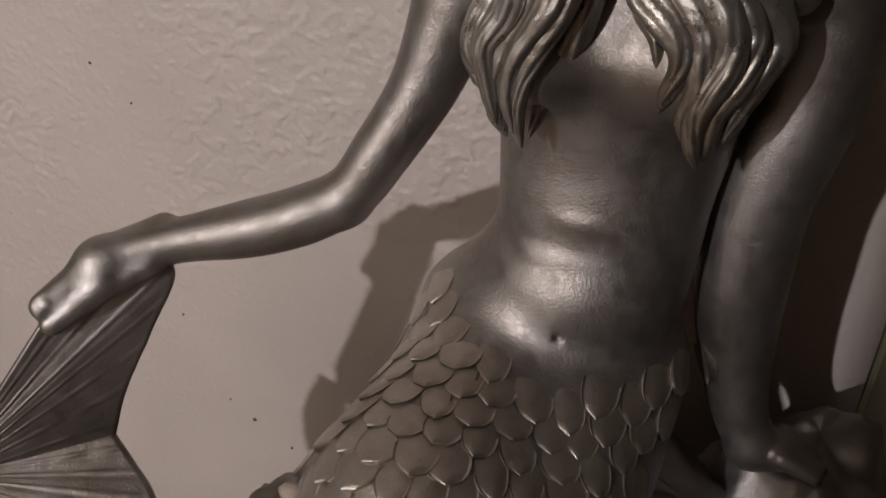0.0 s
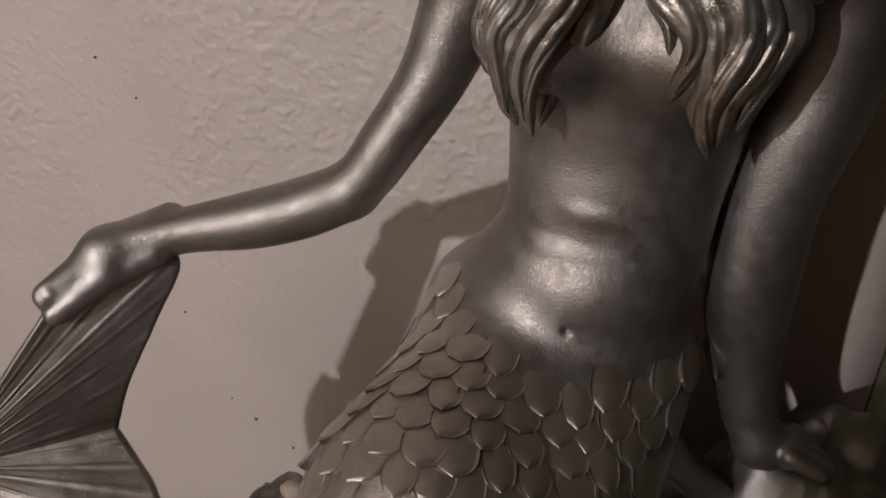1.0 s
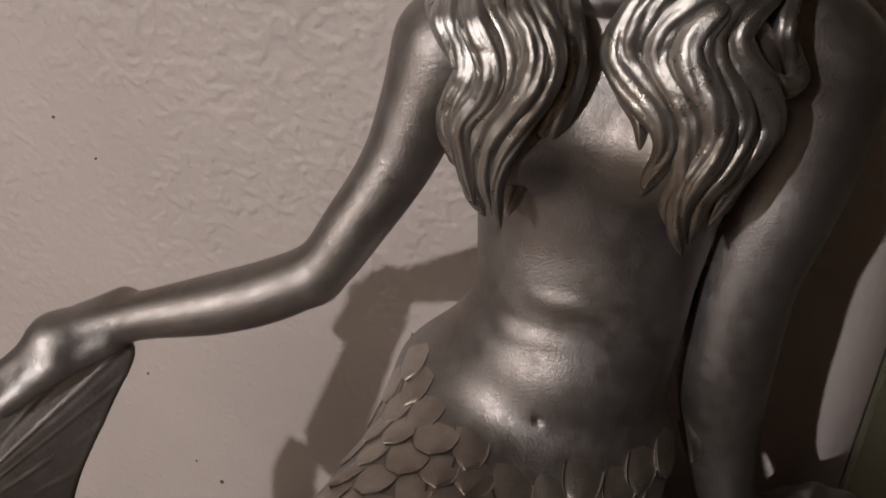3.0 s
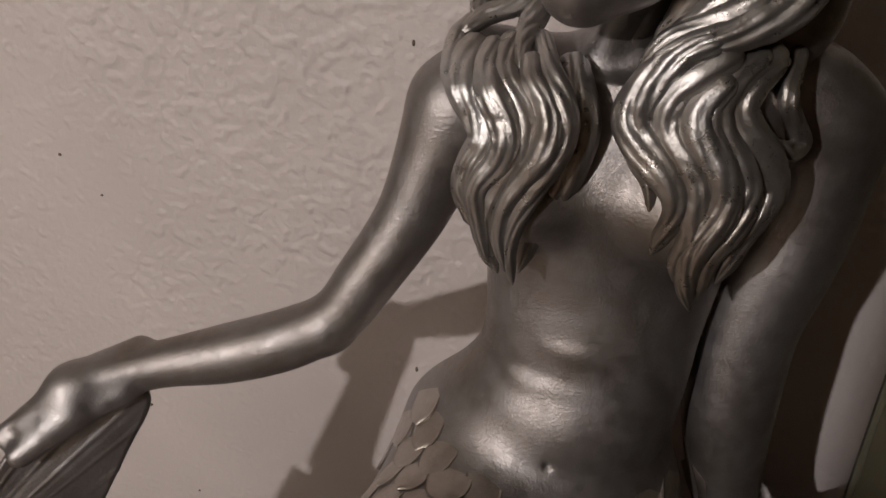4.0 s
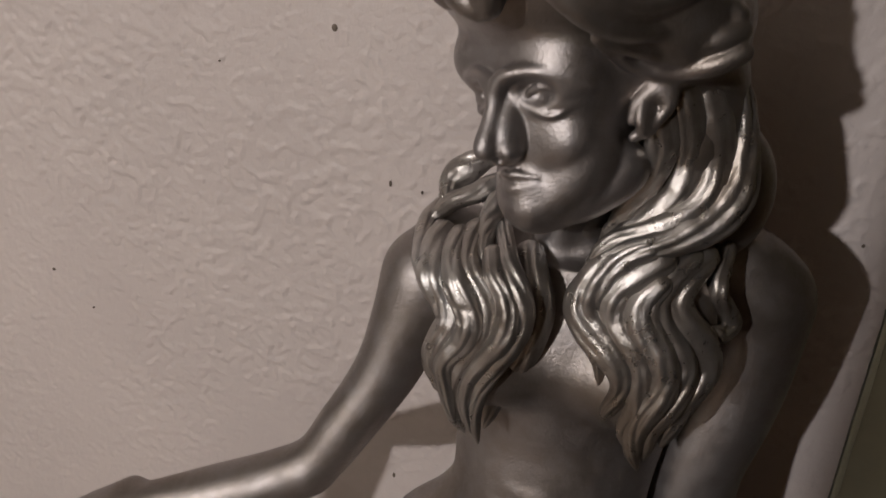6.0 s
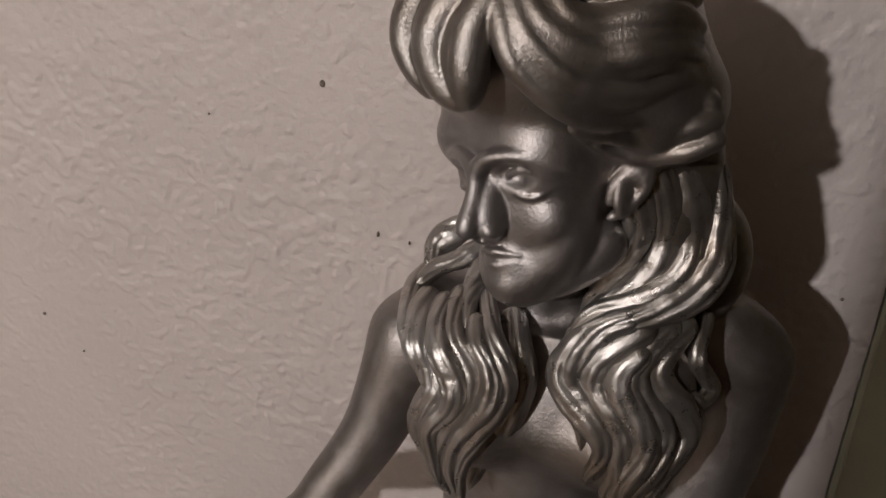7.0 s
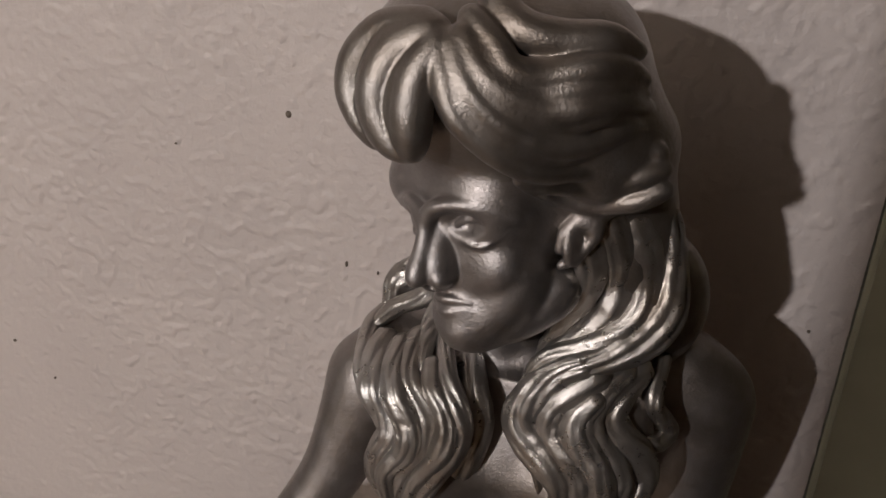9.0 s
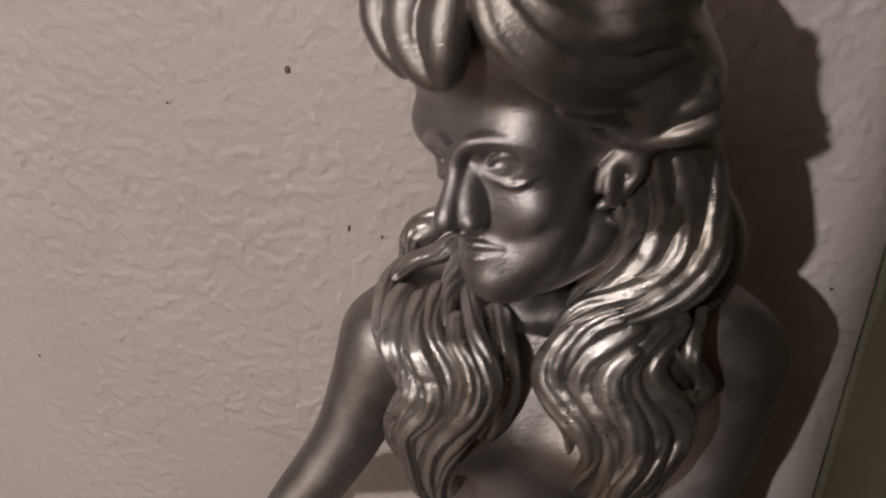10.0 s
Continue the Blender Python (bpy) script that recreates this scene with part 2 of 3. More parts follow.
# --- trunk, from the lap to the shoulders
column([(0.385, -0.066, 0.352, 0.070, 0.050), (0.415, -0.068, 0.353, 0.066, 0.041), (0.435, -0.056, 0.354, 0.056, 0.038),
        (0.455, -0.048, 0.355, 0.050, 0.036), (0.475, -0.047, 0.356, 0.050, 0.035), (0.50, -0.046, 0.360, 0.053, 0.035),
        (0.525, -0.045, 0.361, 0.056, 0.039), (0.548, -0.045, 0.361, 0.058, 0.049), (0.57, -0.043, 0.363, 0.058, 0.044), (0.595, -0.042, 0.367, 0.052, 0.036)])
egg((-0.052, 0.338, 0.428), (0.042, 0.029, 0.029), k=0.012)      # belly
egg((-0.076, 0.330, 0.548), (0.027, 0.025, 0.024), k=0.010)
egg((-0.012, 0.332, 0.548), (0.027, 0.025, 0.024), k=0.010)
cone((-0.10, 0.352, 0.585), (0.025, 0.372, 0.588), 0.018, 0.020, k=0.02)
egg((-0.050, 0.3275, 0.4745), (0.012, 0.0055, 0.0040), k=0.006)
egg((-0.056, 0.3262, 0.4545), (0.020, 0.0058, 0.0036), k=0.006)
egg((-0.054, 0.3075, 0.4195), (0.0030, 0.0055, 0.0030), k=0.0015, cut=True)
# --- neck
cone((-0.045, 0.362, 0.590), (-0.043, 0.346, 0.652), 0.0175, 0.0165, k=0.012)
cone((-0.058, 0.345, 0.593), (-0.044, 0.334, 0.632), 0.004, 0.004, k=0.008)
# --- lap: two thighs grown into one tail
cone((-0.083, 0.352, 0.368), (-0.099, 0.248, 0.346), 0.057, 0.056, k=0.02)
cone((-0.045, 0.352, 0.365), (-0.060, 0.262, 0.322), 0.052, 0.056, k=0.02)
cone((-0.099, 0.248, 0.346), (-0.104, 0.222, 0.235), 0.056, 0.050, k=0.02)
cone((-0.060, 0.262, 0.322), (-0.100, 0.225, 0.230), 0.055, 0.050, k=0.02)
# --- the arm that holds the fin
cone((-0.100, 0.352, 0.582), (-0.112, 0.346, 0.574), 0.022, 0.0225, k=0.012)
limb(0.0025, (-0.111, 0.346, 0.574, 0.0225), (-0.119, 0.338, 0.552, 0.0175), (-0.129, 0.330, 0.525, 0.0146), (-0.146, 0.320, 0.496, 0.0132), (-0.159, 0.313, 0.477, 0.0122), (-0.180, 0.306, 0.4645, 0.0136),
     (-0.208, 0.297, 0.4555, 0.0134), (-0.243, 0.283, 0.449, 0.0104), (-0.274, 0.266, 0.441, 0.0120))
egg((-0.1615, 0.3105, 0.4705), (0.0110, 0.0105, 0.0100), k=0.006)
cone((-0.272, 0.264, 0.440), (-0.298, 0.247, 0.421), 0.0115, 0.0075, k=0.008)
cone((-0.268, 0.256, 0.434), (-0.288, 0.240, 0.418), 0.0075, 0.0062, k=0.007)
egg((-0.2935, 0.2385, 0.4275), (0.0045, 0.0045, 0.0035), k=0.004, cut=True)
cone((-0.250, 0.272, 0.441), (-0.276, 0.250, 0.430), 0.0070, 0.0060, k=0.003)
cone((-0.266, 0.279, 0.447), (-0.250, 0.287, 0.453), 0.0068, 0.0080, k=0.004)
# --- the arm that leans on the rock
cone((0.020, 0.376, 0.580), (0.036, 0.376, 0.574), 0.024, 0.0245, k=0.012)
limb(0.0025, (0.037, 0.377, 0.572, 0.0240), (0.0351, 0.3770, 0.5320, 0.0224), (0.0302, 0.3750, 0.5055, 0.0222), (0.0242, 0.3740, 0.4761, 0.0219), (0.0234, 0.3740, 0.4347, 0.0221), (0.0278, 0.3740, 0.3935, 0.0188), (0.0368, 0.3710, 0.3518, 0.0139), (0.0481, 0.3670, 0.3299, 0.0122))
cone((0.046, 0.368, 0.328), (0.062, 0.366, 0.331), 0.0122, 0.0105, k=0.006)
for i in range(4):
    cone((0.062, 0.358 + 0.006 * i, 0.334 + 0.0005 * i), (0.082 - 0.003 * abs(i - 1), 0.353 + 0.0075 * i, 0.330), 0.0058, 0.0042, k=0.002)
egg((-0.078, 0.324, 0.570), (0.017, 0.015, 0.032), k=0.008)
egg((-0.006, 0.332, 0.570), (0.024, 0.016, 0.038), k=0.008)
points, quads = skin()
add(points, quads)
BODY = (points, quads)

# --- head, in a finer field of its own
STEP = 0.0008
LOW, HIGH = np.array((-0.125, 0.245, 0.585)), np.array((0.035, 0.410, 0.782))
COUNT = np.ceil((HIGH - LOW) / STEP).astype(int) + 1
FIELD = np.full(COUNT, 0.05, dtype=np.float32)
cone((-0.045, 0.360, 0.592), (-0.043, 0.346, 0.652), 0.0172, 0.0165, k=0.012)
# --- head: side, forward and up of the face, which is turned and a little raised
HC = np.array((-0.0560, 0.3281, 0.6690))
HS, HF, HU = np.array((0.8041, -0.5574, 0.2068)), np.array((-0.5846, -0.8046, 0.1045)), np.array((-0.1081, 0.2049, 0.9728))
AX = (HS, HF, HU)


def hp(s, f, u):
    """A place in the head's own millimetres."""
    return HC + (s * HS + f * HF + u * HU) / 1000


def he(s, f, u, rs, rf, ru, k=4.0, cut=False):
    egg(hp(s, f, u), (rs / 1000, rf / 1000, ru / 1000), AX, k=k / 1000, cut=cut)


def hl(k, *rows, cut=False):
    c = spline(rows, 6 * len(rows))
    for a, b in zip(c, c[1:]):
        cone(hp(*a[:3]), hp(*b[:3]), a[3] / 1000, b[3] / 1000, k / 1000, cut)


he(0, -4, 14, 36, 36, 36)
he(0, 2, -12, 25.5, 25, 29, 8)
hl(8, (3, 13, -37, 6.0), (13, 1, -35, 5.5), (25, -11, -24, 6.5))           # jaw
hl(12, (2, 15, -37, 6.5), (-9, 4, -34, 7), (-20, -6, -20, 7))
he(1.5, 19.5, -39.5, 7.5, 6.0, 6.5, 4)                                    # chin
he(17, 13.5, -12, 11, 9.5, 12, 6)                                     # cheeks
he(-12, 15, -11, 9, 9, 13, 6)
hl(5, (18.5, 4.5, -14, 9.5), (16, 6, -23, 9.5), (10, 9, -31, 9.0), (4, 13.5, -37.5, 7.0))
he(13, 15, 13, 18, 16, 18, 6)                                       # forehead
he(-21, 21, 17, 13, 10, 13, 6)
hl(2.5, (0, 34, 3, 2.0), (3, 34, 8, 2.0), (8.5, 33, 10.5, 2.0), (17.5, 29, 11, 1.9), (24, 23, 9.5, 1.6), (29.5, 16, 6, 1.2))
hl(2.5, (0, 34, 3, 2.0), (-5, 33.5, 8, 2.0), (-13, 31, 10, 2.0), (-21, 27, 9, 1.8))
he(17, 36.5, 3.0, 11.5, 12.5, 6.4, 2.0, True)                         # sockets
he(-15, 39.5, 2.0, 11.0, 14.0, 7.0, 3.0, True)
for side, f in ((1, 0.0), (-1, -0.5)):
    he(side * 17.5, 17.6 + f, 1.4, 9.2, 7.6, 6.0, 0.8)                # eyeball
    he(side * 15.5, 25.6 + f, 2.4, 1.8, 1.2, 1.8, 0.5, True)
    hl(0.6, (side * 8.5, 26.6 + f, 2.2, 0.7), (side * 13, 27.4 + f, 5.2, 1.1), (side * 19, 25.5 + f, 6.0, 1.2), (side * 27, 18 + f, 2.8, 0.8))
    hl(0.6, (side * 8.5, 26.4 + f, 1.0, 0.6), (side * 13, 26.2 + f, -2.6, 0.9), (side * 20, 23.6 + f, -3.8, 1.2), (side * 27, 18 + f, 1.6, 0.8))
hl(2.4, (0, 26, 3, 4.8), (0.5, 30, -15, 8.0))                           # nose
hl(2.4, (0, 33, 4, 2.0), (0, 36, -7, 2.2), (0, 39.0, -15.5, 3.2))
he(0, 38.8, -16.5, 3.6, 3.8, 3.4, 1.6)
for side in (-1, 1):
    he(side * 6.8, 31.4, -17.0, 2.8, 4.8, 3.0, 1.2)
    he(side * 3.0, 35.5, -20.4, 1.6, 2.6, 1.8, 0.8, True)
he(1, 18.5, -29, 11, 8.0, 8, 4)                                       # mouth
hl(1.0, (-8, 22.5, -27.3, 0.8), (-2.6, 26.6, -26.0, 1.3), (0.6, 27.2, -26.5, 1.1), (4, 26.2, -26.0, 1.3), (12, 21.4, -27.2, 0.6))
hl(1.0, (-7, 23, -30, 0.8), (1, 25.8, -31.4, 2.0), (10, 22.6, -29.4, 0.8))
hl(0.5, (-8, 24, -28.0, 0.5), (1, 28.8, -28.8, 0.7), (13, 23.0, -27.8, 0.8), cut=True)
he(13.4, 23.0, -27.8, 1.4, 1.4, 1.4, 1.0, True)
# ear, half under the hair
hl(1.2, (34.5, -1, -12.5, 1.6), (39, -6, -8, 2.0), (43.5, -9, -1, 2.0), (40, -6, 2.5, 1.8), (36, -1, 0, 1.5), (34.5, 0, -7, 1.3))
he(38, -4.5, -5, 3.0, 6, 8.0, 1.0)
# --- mass of the hair
egg((-0.060, 0.345, 0.722), (0.054, 0.055, 0.043), k=0.006)
egg((-0.016, 0.336, 0.702), (0.026, 0.034, 0.025), k=0.012)
egg((-0.030, 0.334, 0.728), (0.024, 0.038, 0.028), k=0.012)
egg((-0.022, 0.324, 0.713), (0.022, 0.027, 0.020), k=0.010)
egg((-0.035, 0.376, 0.660), (0.045, 0.026, 0.060), k=0.012)
egg((-0.004, 0.346, 0.664), (0.018, 0.023, 0.040), k=0.008)
egg((-0.012, 0.346, 0.672), (0.016, 0.020, 0.026), k=0.008)
egg((0.004, 0.362, 0.628), (0.028, 0.022, 0.034), k=0.010)
# tufts of the fringe, then the strands swept over the brow and the roll above the ear
limb(0.0016, (-0.0761, 0.2950, 0.7465, 0.0071), (-0.0894, 0.2984, 0.7434, 0.0075), (-0.0989, 0.2987, 0.7343, 0.0071), (-0.1013, 0.2965, 0.7240, 0.0057), (-0.0965, 0.2919, 0.7157, 0.0046), (-0.0900, 0.2884, 0.7093, 0.0029))
limb(0.0016, (-0.0728, 0.2931, 0.7452, 0.0071), (-0.0837, 0.2925, 0.7392, 0.0079), (-0.0892, 0.2901, 0.7291, 0.0075), (-0.0886, 0.2877, 0.7193, 0.0064), (-0.0840, 0.2859, 0.7116, 0.0054), (-0.0785, 0.2841, 0.7082, 0.0036))
limb(0.0016, (-0.0696, 0.2899, 0.7424, 0.0064), (-0.0750, 0.2860, 0.7338, 0.0064), (-0.0766, 0.2837, 0.7241, 0.0064), (-0.0762, 0.2831, 0.7159, 0.0061), (-0.0759, 0.2832, 0.7093, 0.0039))
limb(0.0016, (-0.0701, 0.2897, 0.7441, 0.0039), (-0.0660, 0.2839, 0.7349, 0.0043), (-0.0631, 0.2810, 0.7268, 0.0039), (-0.0583, 0.2802, 0.7203, 0.0036), (-0.0491, 0.2824, 0.7127, 0.0039), (-0.0393, 0.2877, 0.7069, 0.0043), (-0.0287, 0.2952, 0.7035, 0.0032), (-0.0184, 0.3044, 0.7047, 0.0018))
limb(0.0016, (-0.0643, 0.2887, 0.7430, 0.0046), (-0.0600, 0.2837, 0.7345, 0.0043), (-0.0537, 0.2820, 0.7271, 0.0043), (-0.0444, 0.2836, 0.7199, 0.0046), (-0.0330, 0.2896, 0.7150, 0.0054), (-0.0209, 0.2960, 0.7149, 0.0046), (-0.0100, 0.3036, 0.7184, 0.0036), (-0.0021, 0.3166, 0.7131, 0.0021))
limb(0.0016, (-0.0623, 0.2912, 0.7462, 0.0046), (-0.0551, 0.2854, 0.7372, 0.0043), (-0.0456, 0.2850, 0.7302, 0.0046), (-0.0341, 0.2893, 0.7259, 0.0054), (-0.0222, 0.2922, 0.7272, 0.0050), (-0.0113, 0.2998, 0.7284, 0.0039), (-0.0035, 0.3150, 0.7230, 0.0021))
limb(0.0016, (-0.0608, 0.2959, 0.7509, 0.0046), (-0.0522, 0.2909, 0.7444, 0.0046), (-0.0458, 0.2880, 0.7375, 0.0046), (-0.0354, 0.2921, 0.7350, 0.0057), (-0.0220, 0.2951, 0.7382, 0.0054), (-0.0127, 0.3012, 0.7378, 0.0043), (-0.0053, 0.3099, 0.7333, 0.0021))
limb(0.0016, (-0.0552, 0.3033, 0.7556, 0.0054), (-0.0446, 0.2978, 0.7482, 0.0061), (-0.0320, 0.2993, 0.7454, 0.0064), (-0.0183, 0.3029, 0.7459, 0.0054), (-0.0083, 0.3103, 0.7420, 0.0025))
limb(0.0016, (-0.0651, 0.2851, 0.7400, 0.0021), (-0.0615, 0.2813, 0.7313, 0.0025), (-0.0562, 0.2800, 0.7241, 0.0025), (-0.0474, 0.2815, 0.7167, 0.0025), (-0.0368, 0.2865, 0.7113, 0.0025), (-0.0256, 0.2944, 0.7095, 0.0021), (-0.0138, 0.3009, 0.7136, 0.0014))
limb(0.0016, (-0.0625, 0.2885, 0.7448, 0.0021), (-0.0574, 0.2836, 0.7363, 0.0025), (-0.0498, 0.2821, 0.7292, 0.0025), (-0.0395, 0.2846, 0.7232, 0.0029), (-0.0275, 0.2908, 0.7211, 0.0032), (-0.0150, 0.2956, 0.7241, 0.0029), (-0.0048, 0.3139, 0.7184, 0.0018))
limb(0.0016, (-0.0606, 0.2913, 0.7480, 0.0021), (-0.0533, 0.2867, 0.7410, 0.0025), (-0.0459, 0.2848, 0.7339, 0.0025), (-0.0362, 0.2879, 0.7306, 0.0029), (-0.0228, 0.2915, 0.7328, 0.0032), (-0.0120, 0.2989, 0.7330, 0.0025), (-0.0045, 0.3107, 0.7286, 0.0016))
limb(0.0016, (-0.0729, 0.2903, 0.7456, 0.0021), (-0.0789, 0.2863, 0.7370, 0.0025), (-0.0821, 0.2839, 0.7272, 0.0027), (-0.0815, 0.2828, 0.7183, 0.0025), (-0.0792, 0.2829, 0.7100, 0.0016))
limb(0.0016, (-0.0740, 0.2916, 0.7467, 0.0021), (-0.0856, 0.2922, 0.7418, 0.0025), (-0.0933, 0.2913, 0.7323, 0.0027), (-0.0945, 0.2895, 0.7212, 0.0025), (-0.0903, 0.2872, 0.7126, 0.0016))
limb(0.0016, (-0.0339, 0.2903, 0.7052, 0.0025), (-0.0236, 0.3000, 0.7039, 0.0039), (-0.0131, 0.3112, 0.7046, 0.0046), (-0.0033, 0.3129, 0.7084, 0.0045), (0.0024, 0.3129, 0.7078, 0.0032))
limb(0.0016, (-0.0408, 0.2885, 0.7015, 0.0021), (-0.0302, 0.2978, 0.6978, 0.0029), (-0.0175, 0.3095, 0.6952, 0.0036), (-0.0047, 0.3079, 0.7001, 0.0039), (0.0044, 0.3108, 0.7035, 0.0032))
limb(0.0016, (-0.0390, 0.2907, 0.6990, 0.0018), (-0.0303, 0.3059, 0.6903, 0.0023), (-0.0166, 0.3103, 0.6879, 0.0027), (-0.0035, 0.3073, 0.6919, 0.0032), (0.0058, 0.3094, 0.6968, 0.0032))
points, quads = skin()
mine = (points[quads[:, 0]] - HC) * 1000
hairy = (mine @ HU > 28 - 0.35 * np.maximum(0, mine @ HS - 5)) | (mine @ HF < -9)
add(points, quads, np.where(hairy, 2, 0))


# --- locks
def tube(path, rw, rh, side, out, sides=8):
    n = len(path)
    ang = np.linspace(0, 2 * math.pi, sides, endpoint=False)
    V = []
    for i in range(n):
        for a in ang:
            V.append(path[i] + side[i] * math.cos(a) * rw[i] + out[i] * math.sin(a) * rh[i])
    F = [(i * sides + j, i * sides + (j + 1) % sides, (i + 1) * sides + (j + 1) % sides, (i + 1) * sides + j) for i in range(n - 1) for j in range(sides)]
    F += [tuple(range(sides))[::-1], tuple((n - 1) * sides + j for j in range(sides))]
    add(V, F)


RNG = random.Random(7)


def ribbon(path, rw, rh, side, out, grooves, depth):
    """A flat, thick lock whose back is scored by grooves that drift and fade along it."""
    n, sides = len(path), 8 * grooves + 6
    fi = RNG.uniform(0, 6.3)
    deep = [depth * RNG.uniform(0.4, 1.0) for _ in range(grooves + 2)]
    V = []
    for i in range(n):
        u = i / (n - 1)
        drift = 0.5 * math.sin(u * 5 + fi)
        for j in range(sides):
            a = 2 * math.pi * j / sides
            ca, sa = math.cos(a), math.sin(a)
            k = 1.0
            if sa > -0.2:
                t = (math.acos(ca) / math.pi) * grooves + drift + 1
                d = deep[int(t) % len(deep)] * (0.65 + 0.35 * math.sin(u * 11 + int(t) * 2.1))
                k = 1 - d * max(0.0, 1 - abs((t % 1) - 0.5) / 0.22)
            k *= 1 + 0.09 * noise.noise(Vector(path[i]) * 210 + Vector((ca * 1.3 + fi, sa * 1.3, fi)))
            V.append(path[i] + side[i] * ca * rw[i] * (0.5 + 0.5 * k) + out[i] * sa * rh[i] * k)
    F = [(i * sides + j, i * sides + (j + 1) % sides, (i + 1) * sides + (j + 1) % sides, (i + 1) * sides + j) for i in range(n - 1) for j in range(sides)]
    F += [tuple(range(sides))[::-1], tuple((n - 1) * sides + j for j in range(sides))]
    add(V, F, 1)



def lock(width, *pts, out=(0.05, -1.0, 0.25), tip=0.40, head=0.7, n=72):
    """One carved lock of hair along a curve: a broad strand, scored along its back. out: the way that the surface faces."""
    c = spline(pts, n)
    tan = np.gradient(c, axis=0)
    tan /= np.linalg.norm(tan, axis=1)[:, None]
    o = np.array(out, float)[None, :].repeat(n, 0)
    o = o - (o * tan).sum(1)[:, None] * tan
    o /= np.linalg.norm(o, axis=1)[:, None]
    s = np.cross(tan, o)
    u = np.linspace(0, 1, n)
    full = np.minimum(head + (1 - head) * u / 0.25, 1) * np.where(u > 0.5, 1 - (1 - tip) * (np.clip(u - 0.5, 0, 1) / 0.5) ** 1.5, 1)
    end = np.sqrt(np.clip(np.minimum(u / 0.03, (1 - u) / 0.08), 0.03, 1))
    ph = RNG.uniform(0, 6.3)
    rw = width * full * end * (1 + 0.10 * np.sin(u * RNG.uniform(7, 12) + ph))
    height = 0.0030 + 0.40 * width
    # one flank of each strand lies higher than the other, and changes over along it
    twist = 0.35 * np.sin(u * RNG.uniform(5, 8) + ph)
    s2 = s * np.cos(twist)[:, None] + o * np.sin(twist)[:, None]
    o2 = o * np.cos(twist)[:, None] - s * np.sin(twist)[:, None]
    ribbon(c - o * height * 0.5, rw, height * full * end, s2, o2, 4 if width > 0.0055 else 3, 0.42)


# over the breast on the fin side
lock(0.0078, (-0.0666, 0.3350, 0.6056), (-0.0589, 0.3164, 0.5960), (-0.0550, 0.3126, 0.5812), (-0.0587, 0.3116, 0.5661), (-0.0657, 0.3118, 0.5517), (-0.0717, 0.3120, 0.5340), (-0.0756, 0.3126, 0.5156))
lock(0.0075, (-0.0996, 0.3370, 0.6083), (-0.1018, 0.3210, 0.6032), (-0.0991, 0.3070, 0.5962), (-0.0926, 0.3042, 0.5862), (-0.0897, 0.3020, 0.5777), (-0.0947, 0.3016, 0.5658), (-0.0968, 0.3017, 0.5563), (-0.0933, 0.3019, 0.5463), (-0.0898, 0.3020, 0.5387))
lock(0.0041, (-0.1067, 0.3485, 0.6130), (-0.1106, 0.3350, 0.6064), (-0.1077, 0.3154, 0.5994), (-0.1027, 0.3062, 0.5924), (-0.1006, 0.3049, 0.5877))
lock(0.0069, (-0.0871, 0.3400, 0.6114), (-0.0879, 0.3200, 0.6052), (-0.0852, 0.3088, 0.5998), (-0.0785, 0.3038, 0.5908), (-0.0747, 0.3016, 0.5827), (-0.0761, 0.3006, 0.5732), (-0.0828, 0.3007, 0.5593), (-0.0869, 0.3009, 0.5453), (-0.0863, 0.3012, 0.5316), (-0.0813, 0.3016, 0.5205))
lock(0.0066, (-0.0938, 0.3330, 0.6101), (-0.0932, 0.3136, 0.6038), (-0.0886, 0.3023, 0.5965), (-0.0823, 0.2998, 0.5875), (-0.0795, 0.2978, 0.5799), (-0.0830, 0.2976, 0.5703), (-0.0910, 0.2977, 0.5588), (-0.0894, 0.2979, 0.5437), (-0.0853, 0.2984, 0.5263))
lock(0.0053, (-0.0779, 0.3210, 0.6085), (-0.0741, 0.3058, 0.6024), (-0.0682, 0.3014, 0.5956), (-0.0649, 0.2991, 0.5876), (-0.0664, 0.2976, 0.5773), (-0.0724, 0.2977, 0.5664), (-0.0793, 0.2978, 0.5536), (-0.0815, 0.2980, 0.5398), (-0.0778, 0.2986, 0.5236))
lock(0.0056, (-0.0786, 0.3390, 0.6126), (-0.0699, 0.3134, 0.6050), (-0.0631, 0.3034, 0.5955), (-0.0602, 0.3006, 0.5854), (-0.0632, 0.2996, 0.5733), (-0.0697, 0.2998, 0.5595), (-0.0758, 0.2999, 0.5453), (-0.0776, 0.3003, 0.5311), (-0.0747, 0.3008, 0.5166))
lock(0.0069, (-0.0870, 0.3660, 0.6317), (-0.0977, 0.3599, 0.6252), (-0.1052, 0.3541, 0.6192), (-0.1057, 0.3446, 0.6134))
lock(0.0050, (-0.0811, 0.3562, 0.6235), (-0.0909, 0.3491, 0.6175), (-0.1013, 0.3440, 0.6135), (-0.1084, 0.3348, 0.6084))
lock(0.0050, (-0.0761, 0.3530, 0.6212), (-0.0811, 0.3440, 0.6158), (-0.0823, 0.3300, 0.6100), (-0.0806, 0.3138, 0.6046))
